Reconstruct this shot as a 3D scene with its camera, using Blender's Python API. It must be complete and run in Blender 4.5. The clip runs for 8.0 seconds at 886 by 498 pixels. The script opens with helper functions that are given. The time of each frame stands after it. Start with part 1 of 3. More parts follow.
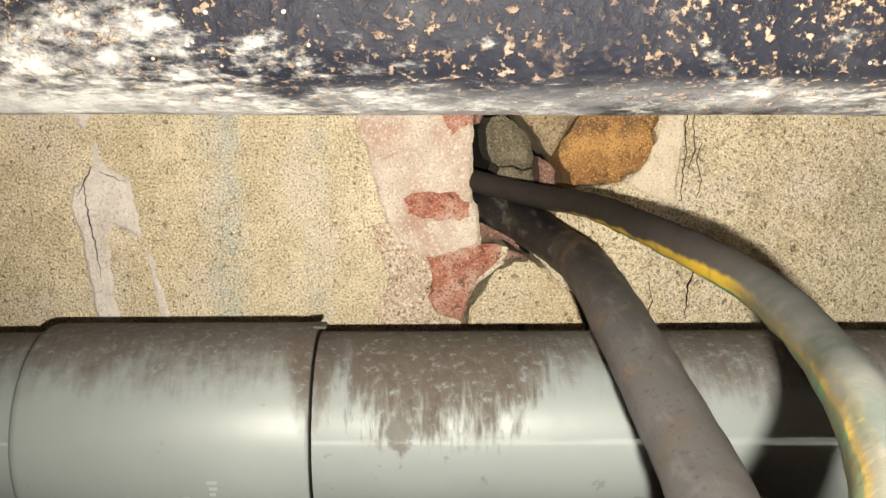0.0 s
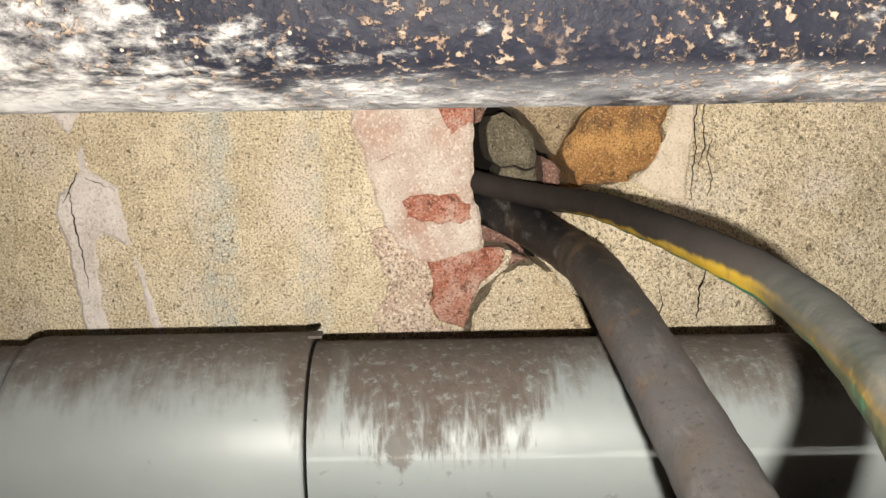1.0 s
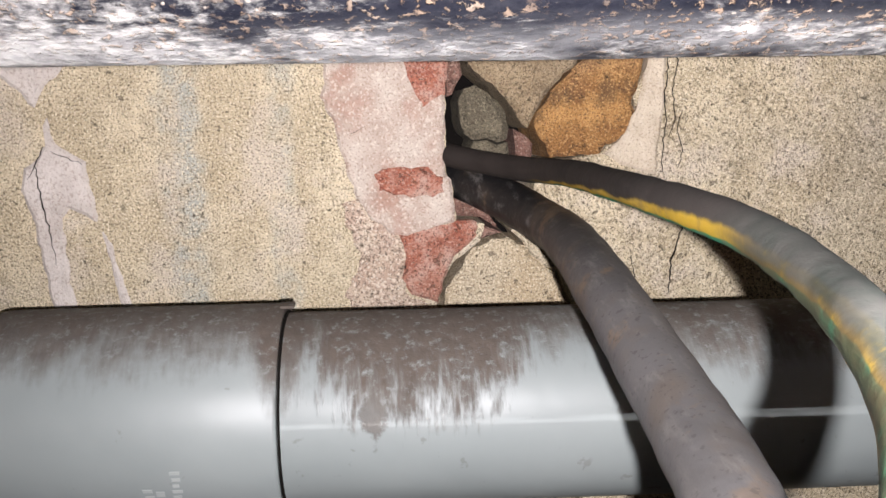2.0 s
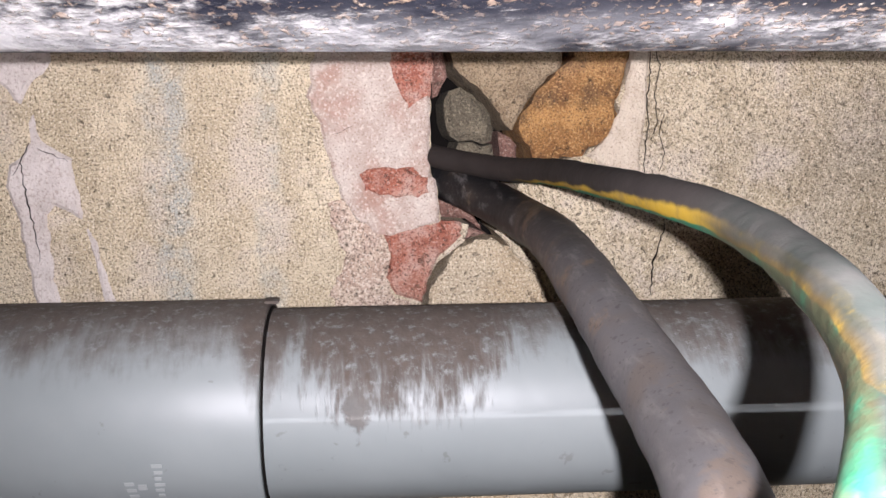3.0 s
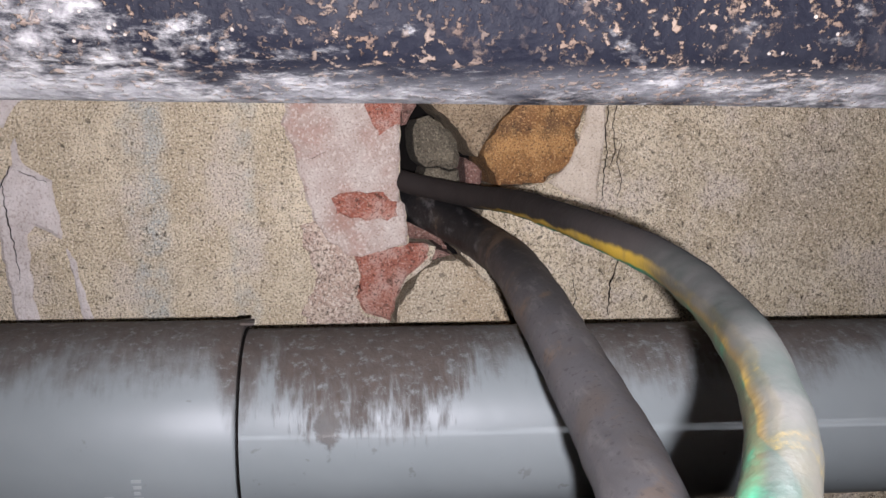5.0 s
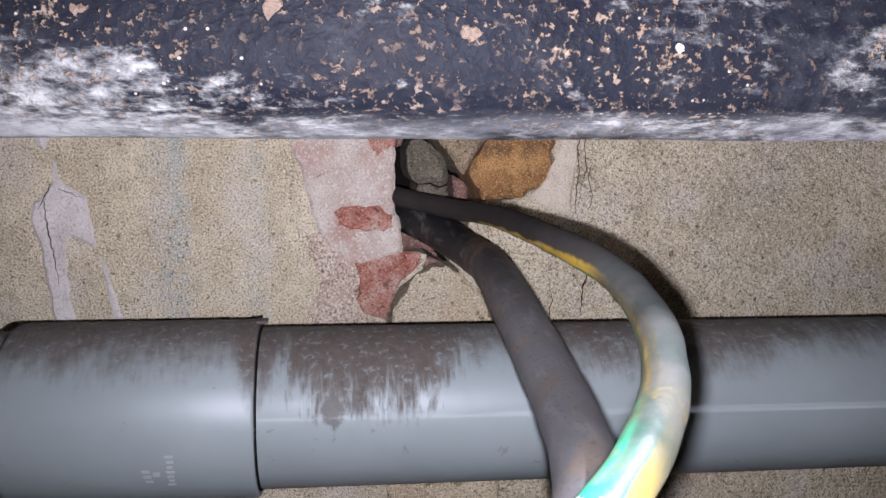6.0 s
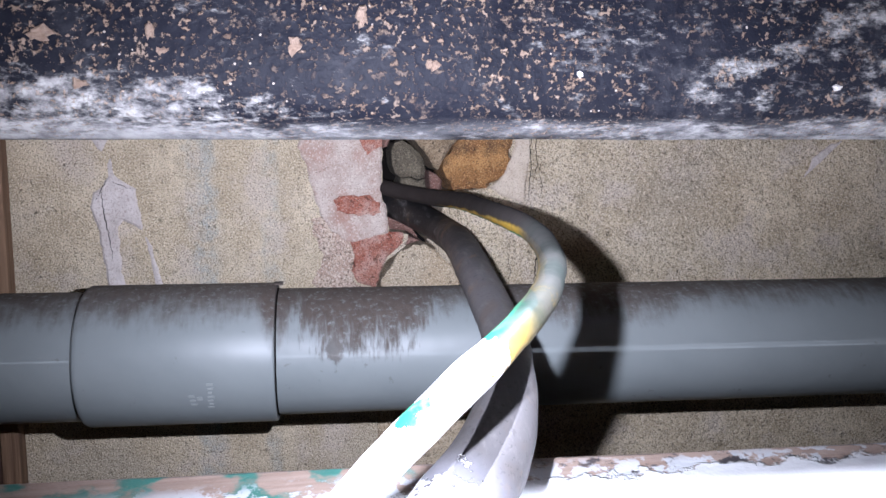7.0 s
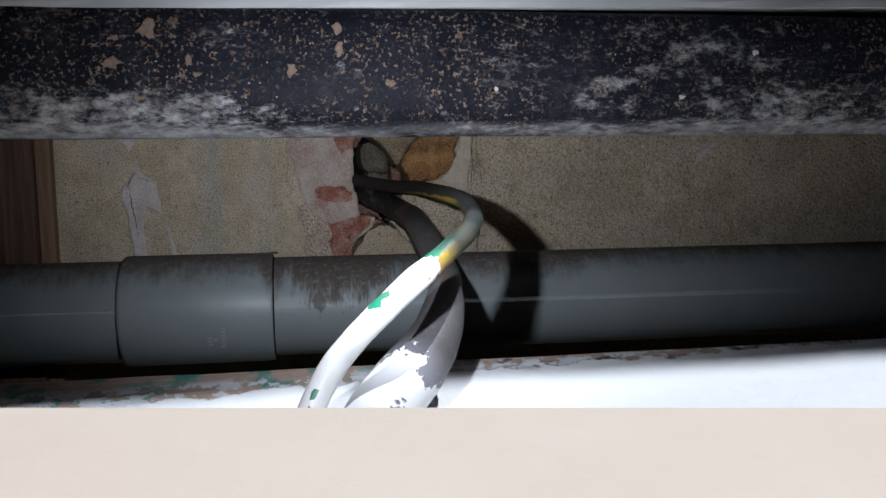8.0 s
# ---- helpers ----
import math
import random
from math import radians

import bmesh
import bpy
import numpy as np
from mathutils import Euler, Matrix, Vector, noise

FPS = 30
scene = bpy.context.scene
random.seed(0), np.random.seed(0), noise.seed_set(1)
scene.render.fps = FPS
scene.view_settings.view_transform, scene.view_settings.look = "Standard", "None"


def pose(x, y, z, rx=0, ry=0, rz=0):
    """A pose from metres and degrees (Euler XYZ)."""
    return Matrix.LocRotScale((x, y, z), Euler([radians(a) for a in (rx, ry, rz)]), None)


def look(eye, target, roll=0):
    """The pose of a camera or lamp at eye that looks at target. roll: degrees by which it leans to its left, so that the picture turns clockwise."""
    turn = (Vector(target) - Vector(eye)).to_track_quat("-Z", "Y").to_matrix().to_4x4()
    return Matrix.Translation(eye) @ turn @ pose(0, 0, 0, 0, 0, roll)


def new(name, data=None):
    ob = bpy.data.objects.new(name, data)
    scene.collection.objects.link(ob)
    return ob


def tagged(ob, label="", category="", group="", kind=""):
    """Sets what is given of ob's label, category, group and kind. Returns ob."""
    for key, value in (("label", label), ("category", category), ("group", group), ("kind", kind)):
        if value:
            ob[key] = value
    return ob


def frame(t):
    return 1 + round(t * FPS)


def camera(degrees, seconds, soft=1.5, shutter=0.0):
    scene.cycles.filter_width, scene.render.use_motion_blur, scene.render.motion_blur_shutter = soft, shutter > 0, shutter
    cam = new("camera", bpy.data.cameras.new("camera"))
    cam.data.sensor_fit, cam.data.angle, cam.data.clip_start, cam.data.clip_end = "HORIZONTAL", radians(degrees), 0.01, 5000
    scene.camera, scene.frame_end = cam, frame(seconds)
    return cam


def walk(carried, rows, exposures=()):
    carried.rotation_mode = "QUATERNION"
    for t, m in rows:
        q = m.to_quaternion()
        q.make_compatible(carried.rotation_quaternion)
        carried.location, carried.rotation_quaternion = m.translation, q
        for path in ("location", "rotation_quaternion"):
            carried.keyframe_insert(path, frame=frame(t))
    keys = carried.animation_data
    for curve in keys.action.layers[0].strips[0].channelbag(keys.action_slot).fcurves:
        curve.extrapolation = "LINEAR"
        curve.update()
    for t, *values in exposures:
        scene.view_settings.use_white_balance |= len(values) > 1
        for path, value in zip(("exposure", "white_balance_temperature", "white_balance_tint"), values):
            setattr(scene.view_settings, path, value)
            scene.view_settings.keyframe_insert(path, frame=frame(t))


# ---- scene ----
cam = camera(54.0, 8.0)
PATH = [
    (0, (-0.046, -0.26, 0.039), (0.091, 1.711, -0.271), -0.2),
    (0.5, (-0.045, -0.253, 0.038), (0.073, 1.721, -0.258), -0.7),
    (1, (-0.044, -0.25, 0.037), (0.081, 1.724, -0.26), -1.1),
    (1.5, (-0.044, -0.25, 0.034), (0.113, 1.719, -0.28), -1.4),
    (3, (-0.044, -0.253, 0.026), (0.176, 1.716, -0.245), -0.8),
    (3.5, (-0.044, -0.254, 0.026), (0.19, 1.716, -0.232), -0.6),
    (4, (-0.044, -0.255, 0.026), (0.203, 1.714, -0.222), -0.2),
    (4.5, (-0.045, -0.257, 0.029), (0.221, 1.708, -0.231), 0.1),
    (5, (-0.045, -0.264, 0.034), (0.247, 1.696, -0.237), -0.0),
    (5.2, (-0.046, -0.267, 0.035), (0.261, 1.691, -0.234), 0.0),
    (6.3, (-0.05, -0.314, 0.04), (0.252, 1.646, -0.218), -0.0),
    (6.5, (-0.052, -0.327, 0.04), (0.256, 1.632, -0.218), -0.1),
    (7, (-0.054, -0.369, 0.038), (0.27, 1.589, -0.208), -0.3),
    (7.5, (-0.058, -0.416, 0.034), (0.295, 1.54, -0.189), -0.7),
    (8, (-0.066, -0.464, 0.031), (0.333, 1.484, -0.184), -0.9),
]
EXPOSURE = [(0, 2.05, 7200, 7), (1.0, 1.95, 6900, 10), (1.7, 1.95, 6400, 15), (3.0, 1.92, 6050, 22), (4.0, 1.86, 5950, 22), (5.2, 1.42, 5850, 21), (6.5, 1.45, 5430, 21),
            (7.0, 1.6, 5350, 21), (7.5, 0.75, 5200, 17), (8.0, -0.25, 5500, 12)]
walk(cam, [(t, look(eye, target, roll)) for t, eye, target, roll in PATH], EXPOSURE)

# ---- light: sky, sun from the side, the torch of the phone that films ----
SUN = Vector((0.36, 0.026, 0.93)).normalized()
world = bpy.data.worlds.new("world")
scene.world = world
world.use_nodes = True
sky = world.node_tree.nodes.new("ShaderNodeTexSky")
sky.sky_type, sky.sun_disc = "NISHITA", False
sky.sun_elevation, sky.sun_rotation = math.asin(SUN.z), math.atan2(SUN.x, SUN.y)
back = world.node_tree.nodes["Background"]
back.inputs["Strength"].default_value = 0.05
world.node_tree.links.new(sky.outputs[0], back.inputs["Color"])
sun = bpy.data.lights.new("sun", "SUN")
sun.energy, sun.angle, sun.color = 4.8, radians(0.5), (1.0, 0.96, 0.9)
new("sun", sun).rotation_euler = SUN.to_track_quat("Z", "Y").to_euler()
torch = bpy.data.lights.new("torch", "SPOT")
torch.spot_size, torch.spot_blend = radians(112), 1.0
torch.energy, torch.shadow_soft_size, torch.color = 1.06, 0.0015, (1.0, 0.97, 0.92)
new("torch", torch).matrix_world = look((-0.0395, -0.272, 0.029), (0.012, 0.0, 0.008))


# ---- materials ----
class Nodes:
    """A small builder for node materials, in world coordinates."""

    def __init__(self, name, rough=0.8, metal=0.0):
        self.m = bpy.data.materials.new(name)
        self.m.use_nodes = True
        self.t = self.m.node_tree
        self.b = self.t.nodes["Principled BSDF"]
        self.b.inputs["Roughness"].default_value = rough
        self.b.inputs["Metallic"].default_value = metal
        self.place = self.t.nodes.new("ShaderNodeNewGeometry").outputs["Position"]

    def put(self, node, slot, value):
        if isinstance(value, bpy.types.NodeSocket):
            self.t.links.new(value, node.inputs[slot])
        elif isinstance(value, tuple) and len(value) == 3 and node.inputs[slot].type == "RGBA":
            node.inputs[slot].default_value = (*value, 1)
        else:
            node.inputs[slot].default_value = value

    def math(self, op, a, b=0.0, clamp=False):
        n = self.t.nodes.new("ShaderNodeMath")
        n.operation, n.use_clamp = op, clamp
        self.put(n, 0, a), self.put(n, 1, b)
        return n.outputs[0]

    def axes(self, v=None):
        n = self.t.nodes.new("ShaderNodeSeparateXYZ")
        self.put(n, 0, v or self.place)
        return n.outputs

    def stretch(self, scale, v=None):
        n = self.t.nodes.new("ShaderNodeMapping")
        self.put(n, "Vector", v or self.place)
        n.inputs["Scale"].default_value = scale
        return n.outputs[0]

    def noise(self, scale, detail=3.0, rough=0.55, v=None, warp=0.0):
        n = self.t.nodes.new("ShaderNodeTexNoise")
        self.put(n, "Vector", v or self.place)
        n.inputs["Scale"].default_value, n.inputs["Detail"].default_value = scale, detail
        n.inputs["Roughness"].default_value, n.inputs["Distortion"].default_value = rough, warp
        return n.outputs["Fac"]

    def cells(self, scale, v=None):
        n = self.t.nodes.new("ShaderNodeTexVoronoi")
        self.put(n, "Vector", v or self.place)
        n.inputs["Scale"].default_value = scale
        return n.outputs["Distance"]

    def step(self, value, low, high):
        n = self.t.nodes.new("ShaderNodeMapRange")
        n.interpolation_type = "SMOOTHSTEP"
        self.put(n, 0, value)
        n.inputs[1].default_value, n.inputs[2].default_value = low, high
        return n.outputs[0]

    def mix(self, fac, a, b):
        n = self.t.nodes.new("ShaderNodeMix")
        n.data_type = "RGBA"
        self.put(n, 0, fac), self.put(n, 6, a), self.put(n, 7, b)
        return n.outputs[2]

    def both(self, *values):
        out = values[0]
        for v in values[1:]:
            out = self.math("MULTIPLY", out, v)
        return out

    def band(self, value, centre, half, soft):
        """1 within half of centre, falling to 0 over soft."""
        far = self.math("ABSOLUTE", self.math("SUBTRACT", value, centre))
        return self.step(far, half + soft, half)

    def bump(self, height, depth):
        n = self.t.nodes.new("ShaderNodeBump")
        n.inputs["Distance"].default_value, n.inputs["Strength"].default_value = depth, 1.0
        self.put(n, "Height", height)
        if self.b.inputs["Normal"].is_linked:
            self.put(n, "Normal", self.b.inputs["Normal"].links[0].from_socket)
        self.t.links.new(n.outputs[0], self.b.inputs["Normal"])

    def done(self, colour, rough=None):
        self.put(self.b, "Base Color", colour)
        if rough is not None:
            self.put(self.b, "Roughness", rough)
        return self.m


def sandy(name, dark, light, grain, fleck=(0.86, 0.76, 0.58), stripes=False, scale=1.0, wash=0.0, soot=0.0):
    """Gritty sand render or stone: mottled tone, dark and light grains, gritty relief."""
    n = Nodes(name, 0.92)
    tone = n.mix(n.step(n.noise(55 * scale, 4), 0.35, 0.68), dark, light)
    tone = n.mix(n.both(n.step(n.noise(14, 3), 0.5, 0.75), n.math("MULTIPLY", 1.0, 0.6)), tone, (0.42, 0.37, 0.29))
    if stripes:
        x = n.math("ADD", n.axes()[0], n.math("MULTIPLY", n.math("SUBTRACT", n.noise(70, 3), 0.5), 0.014))
        mark = n.math("MAXIMUM", n.band(x, -0.093, 0.003, 0.005), n.math("MULTIPLY", n.band(x, -0.066, 0.001, 0.004), 0.7))
        tone = n.mix(n.both(mark, n.step(n.noise(160, 3), 0.25, 0.7)), tone, (0.47, 0.48, 0.43))
        tone = n.mix(n.math("MULTIPLY", n.step(n.noise(240, 5, 0.7), 0.48, 0.66), 0.45), tone, (0.36, 0.29, 0.19))
        grime = n.both(n.step(n.noise(26, 5, 0.6), 0.52, 0.72), n.step(n.noise(90, 4), 0.4, 0.65))
        tone = n.mix(n.math("MULTIPLY", grime, 0.45), tone, (0.25, 0.21, 0.15))
        pale = n.both(n.step(n.noise(38, 5, 0.65), 0.50, 0.66), 0.75)
        tone = n.mix(pale, tone, (0.66, 0.57, 0.47))
    if wash:
        tone = n.mix(n.math("MULTIPLY", n.step(n.noise(105, 6, 0.7), 0.42, 0.66), wash), tone, (0.60, 0.46, 0.38))
    if soot:
        tone = n.mix(n.math("MULTIPLY", n.step(n.noise(75, 5, 0.65), 0.50, 0.66), soot), tone, (0.05, 0.035, 0.025))
    speck = n.step(n.noise(1900, 2, 0.6), 0.40, 0.34)
    fine = n.noise(1500, 2, 0.6)
    tone = n.mix(n.math("MULTIPLY", n.step(fine, 0.47, 0.37), 0.7), tone, grain)
    tone = n.mix(n.math("MULTIPLY", n.step(n.noise(1400, 3, 0.6), 0.54, 0.62), 0.75), tone, fleck)
    tone = n.mix(n.math("MULTIPLY", speck, 0.85), tone, (0.07, 0.05, 0.035))
    pit = n.step(n.noise(420, 2), 0.36, 0.27)
    tone = n.mix(n.math("MULTIPLY", pit, 0.45), tone, (0.09, 0.07, 0.05))
    n.bump(n.noise(130, 4), 0.0016)
    n.bump(n.math("SUBTRACT", n.math("ADD", fine, n.math("MULTIPLY", n.noise(600, 3), 1.0)), pit), 0.0009)
    return n.done(tone)


def plastery(name, light, dark, stain, stain_low=0.5, grit=0.15):
    """Lime plaster or mortar: smooth, with stained patches and fine cracks."""
    n = Nodes(name, 0.9)
    tone = n.mix(n.step(n.noise(120, 4), 0.3, 0.7), dark, light)
    tone = n.mix(n.both(n.step(n.noise(75, 5, 0.65), stain_low, stain_low + 0.2), 0.75), tone, stain)
    tone = n.mix(n.math("MULTIPLY", n.step(n.noise(300, 4, 0.7), 0.52, 0.64), grit), tone, light)
    tone = n.mix(n.math("MULTIPLY", n.step(n.noise(1500, 2), 0.46, 0.35), 0.35 + 0.5 * grit), tone, (0.27, 0.19, 0.14))
    tone = n.mix(n.math("MULTIPLY", n.step(n.noise(1100, 2), 0.56, 0.66), grit), tone, (0.78, 0.71, 0.62))
    n.bump(n.noise(200, 5, 0.6), 0.0014)
    n.bump(n.noise(1100, 2), 0.0003 + 0.0004 * grit)
    return n.done(tone)


def pvc(name):
    """Grey plastic pipe with settled brown dirt that runs down in ragged streaks."""
    n = Nodes(name, 0.5)
    x, y, z = n.axes()
    grey = n.mix(n.noise(35, 3), (0.20, 0.225, 0.225), (0.27, 0.295, 0.292))
    line = n.math("SUBTRACT", -0.0240, n.math("MULTIPLY", n.band(x, -0.032, 0.014, 0.014), 0.0115))
    line = n.math("SUBTRACT", line, n.math("MULTIPLY", n.band(x, -0.0635, 0.0015, 0.006), 0.008))
    line = n.math("SUBTRACT", line, n.math("MULTIPLY", n.band(x, 0.055, 0.02, 0.03), 0.004))
    streak = n.noise(1.0, 4, 0.6, n.stretch((520, 90, 110)))
    blot = n.noise(95, 4, 0.6)
    patch = n.band(x, -0.032, 0.020, 0.012)
    wave = n.math("ADD", n.math("MULTIPLY", n.math("SUBTRACT", streak, 0.5), n.math("ADD", 0.009, n.math("MULTIPLY", patch, 0.020))), n.math("MULTIPLY", n.math("SUBTRACT", blot, 0.5), 0.012))
    away = n.math("ADD", n.math("ABSOLUTE", n.math("ADD", x, 0.0425)), n.math("MULTIPLY", n.math("ABSOLUTE", n.math("ADD", z, 0.0345)), 0.5))
    drop = n.step(n.math("ADD", away, n.math("MULTIPLY", n.math("SUBTRACT", n.noise(230, 4, 0.65), 0.5), 0.007)), 0.0042, 0.0026)
    over = n.math("ADD", n.math("SUBTRACT", z, line), wave)
    dirt = n.math("MAXIMUM", n.math("MULTIPLY", n.step(over, -0.003, 0.007), n.step(n.noise(420, 4, 0.7), 0.18, 0.50)), drop)
    thin = n.step(over, 0.000, 0.012)
    spots = n.math("MULTIPLY", n.step(n.noise(240, 3), 0.66, 0.72), n.step(n.noise(60, 2), 0.5, 0.6))
    brown = n.mix(n.noise(300, 4), (0.055, 0.044, 0.037), (0.125, 0.100, 0.082))
    amount = n.math("MAXIMUM", n.math("MULTIPLY", dirt, n.math("ADD", 0.70, n.math("MULTIPLY", thin, 0.30))), n.math("MULTIPLY", spots, 0.35))
    n.bump(n.math("MULTIPLY", dirt, n.noise(800, 3)), 0.00025)
    n.bump(n.noise(60, 2), 0.0004)
    return n.done(n.mix(amount, grey, brown), n.math("ADD", 0.44, n.math("MULTIPLY", amount, 0.44)))


def black_paint(name):
    """Black paint on old timber, spotted with rust-coloured grit, with pale limey bloom along the lower edge."""
    n = Nodes(name, 0.6)
    n.b.inputs["Specular IOR Level"].default_value = 0.12
    x, y, z = n.axes()
    black = n.mix(n.noise(50, 4), (0.004, 0.005, 0.010), (0.017, 0.018, 0.027))
    haze = n.both(n.step(n.noise(30, 5, 0.65), 0.45, 0.7), n.step(n.noise(260, 4, 0.7), 0.35, 0.7))
    black = n.mix(n.math("MULTIPLY", haze, 0.4), black, (0.09, 0.09, 0.10))
    # pale bloom
    left = n.step(x, -0.015, -0.095)
    right = n.step(x, 0.05, 0.14)
    low = n.step(z, 0.063, 0.050)
    edge = n.step(z, 0.0455, 0.0395)
    want = n.math("ADD", n.math("MULTIPLY", n.math("ADD", left, n.math("MULTIPLY", right, 0.75)), n.math("MULTIPLY", low, 0.40)), n.math("ADD", n.math("MULTIPLY", edge, 0.36), n.math("MULTIPLY", low, 0.06)))
    smear = n.both(n.band(n.math("SUBTRACT", z, n.math("MULTIPLY", x, 0.422)), 0.0285, 0.0020, 0.0045), n.band(x, 0.083, 0.018, 0.016))
    bare = n.both(n.band(x, -0.030, 0.030, 0.025), n.step(z, 0.0415, 0.0450))
    want = n.math("SUBTRACT", want, n.math("MULTIPLY", bare, 0.18))
    want = n.math("ADD", want, n.math("MULTIPLY", smear, 0.30))
    cloud = n.math("MULTIPLY", n.math("SUBTRACT", n.noise(48, 8, 0.74, n.stretch((0.5, 1, 1)), 0.6), 0.5), 2.2)
    crumb = n.math("MULTIPLY", n.math("SUBTRACT", n.noise(300, 5, 0.7, n.stretch((0.6, 1, 1.2))), 0.5), 2.1)
    # bloom and film stop at the underside; its shade line is coloured in black
    lime = n.math("MULTIPLY", n.step(n.math("ADD", n.math("ADD", cloud, crumb), want), 0.12, 0.80), n.step(y, -0.1065, -0.1100))
    pale = n.mix(n.step(n.noise(130, 6, 0.7), 0.32, 0.66), (0.16, 0.155, 0.16), (0.56, 0.55, 0.53))
    tone = n.mix(n.math("MULTIPLY", lime, 0.92), black, pale)
    film = n.both(n.step(z, 0.0450, 0.0390), n.step(n.noise(75, 6, 0.68, n.stretch((0.5, 1, 1))), 0.34, 0.62), n.step(y, -0.1065, -0.1100))
    tone = n.mix(n.math("MULTIPLY", film, 0.45), tone, (0.40, 0.40, 0.41))
    # rusty and cream grit
    where = n.math("MAXIMUM", n.step(n.noise(24, 6, 0.7), 0.38, 0.56), smear)
    grit = n.math("MAXIMUM", n.both(n.step(n.noise(640, 3, 0.62), 0.555, 0.63), where), n.both(n.step(n.noise(170, 6, 0.76), 0.585, 0.68), n.step(n.noise(19, 4, 0.6), 0.44, 0.58)))
    sand = n.mix(n.noise(130, 2), (0.30, 0.17, 0.09), (0.55, 0.45, 0.36))
    tone = n.mix(n.math("MULTIPLY", grit, 0.6), tone, sand)
    blots = n.step(n.noise(58, 6, 0.74), 0.66, 0.72)
    tone = n.mix(n.math("MULTIPLY", blots, 0.8), tone, sand)
    dots = n.math("MULTIPLY", n.step(n.math("ADD", n.cells(330), n.math("MULTIPLY", n.noise(900, 2), 0.16)), 0.21, 0.15), n.step(n.noise(45, 3), 0.50, 0.58))
    tone = n.mix(n.math("MULTIPLY", dots, 0.7), tone, (0.60, 0.52, 0.44))
    n.bump(n.noise(320, 4), 0.0007)
    n.bump(n.math("ADD", lime, grit), 0.0003)
    return n.done(tone, n.math("ADD", 0.55, n.math("MULTIPLY", n.math("MAXIMUM", lime, grit), 0.4)))


def ledge_paint(name):
    """Thick white gloss paint on a board whose back edge has worn to wood, old teal paint and black mould."""
    n = Nodes(name, 0.45)
    x, y, z = n.axes()
    white = n.mix(n.noise(40, 3), (0.76, 0.78, 0.79), (0.86, 0.86, 0.85))
    reach = n.math("ADD", n.math("SUBTRACT", y, -0.169), n.math("MULTIPLY", n.math("SUBTRACT", n.noise(90, 5, 0.65), 0.5), 0.022))
    reach = n.math("ADD", reach, n.math("MULTIPLY", n.step(x, 0.0, -0.12), 0.006))
    worn = n.step(reach, 0.0, 0.002)
    wood = n.mix(n.noise(1.0, 4, 0.6, n.stretch((35, 500, 500))), (0.22, 0.14, 0.10), (0.52, 0.42, 0.35))
    side = n.step(x, 0.02, -0.03)
    teal = n.math("MULTIPLY", n.step(n.noise(70, 4), 0.5, 0.58), side)
    old = n.mix(teal, wood, (0.07, 0.22, 0.18))
    mould = n.math("MULTIPLY", n.step(n.noise(170, 5, 0.7), 0.5, 0.58), n.step(x, -0.03, 0.03))
    old = n.mix(mould, old, (0.06, 0.055, 0.06))
    flake = n.step(n.noise(140, 4, 0.65), 0.47, 0.53)
    old = n.mix(n.math("MULTIPLY", flake, n.step(y, -0.158, -0.166)), old, (0.62, 0.64, 0.66))
    n.bump(n.noise(120, 4), 0.0012)
    n.bump(worn, -0.0006)
    return n.done(n.mix(worn, white, old))


def wood(name, dark, light):
    n = Nodes(name, 0.75)
    grain = n.noise(1.0, 5, 0.65, n.stretch((400, 400, 18)))
    tone = n.mix(n.step(grain, 0.3, 0.7), dark, light)
    n.bump(grain, 0.0008)
    return n.done(tone)


def plain(name, a, b, rough=0.7, scale=60, relief=0.0005):
    n = Nodes(name, rough)
    n.bump(n.noise(scale * 3, 4), relief)
    return n.done(n.mix(n.noise(scale, 5, 0.6), a, b))


def uv_axes(n):
    u = n.t.nodes.new("ShaderNodeUVMap")
    u.uv_map = "along"
    return n.axes(u.outputs[0])


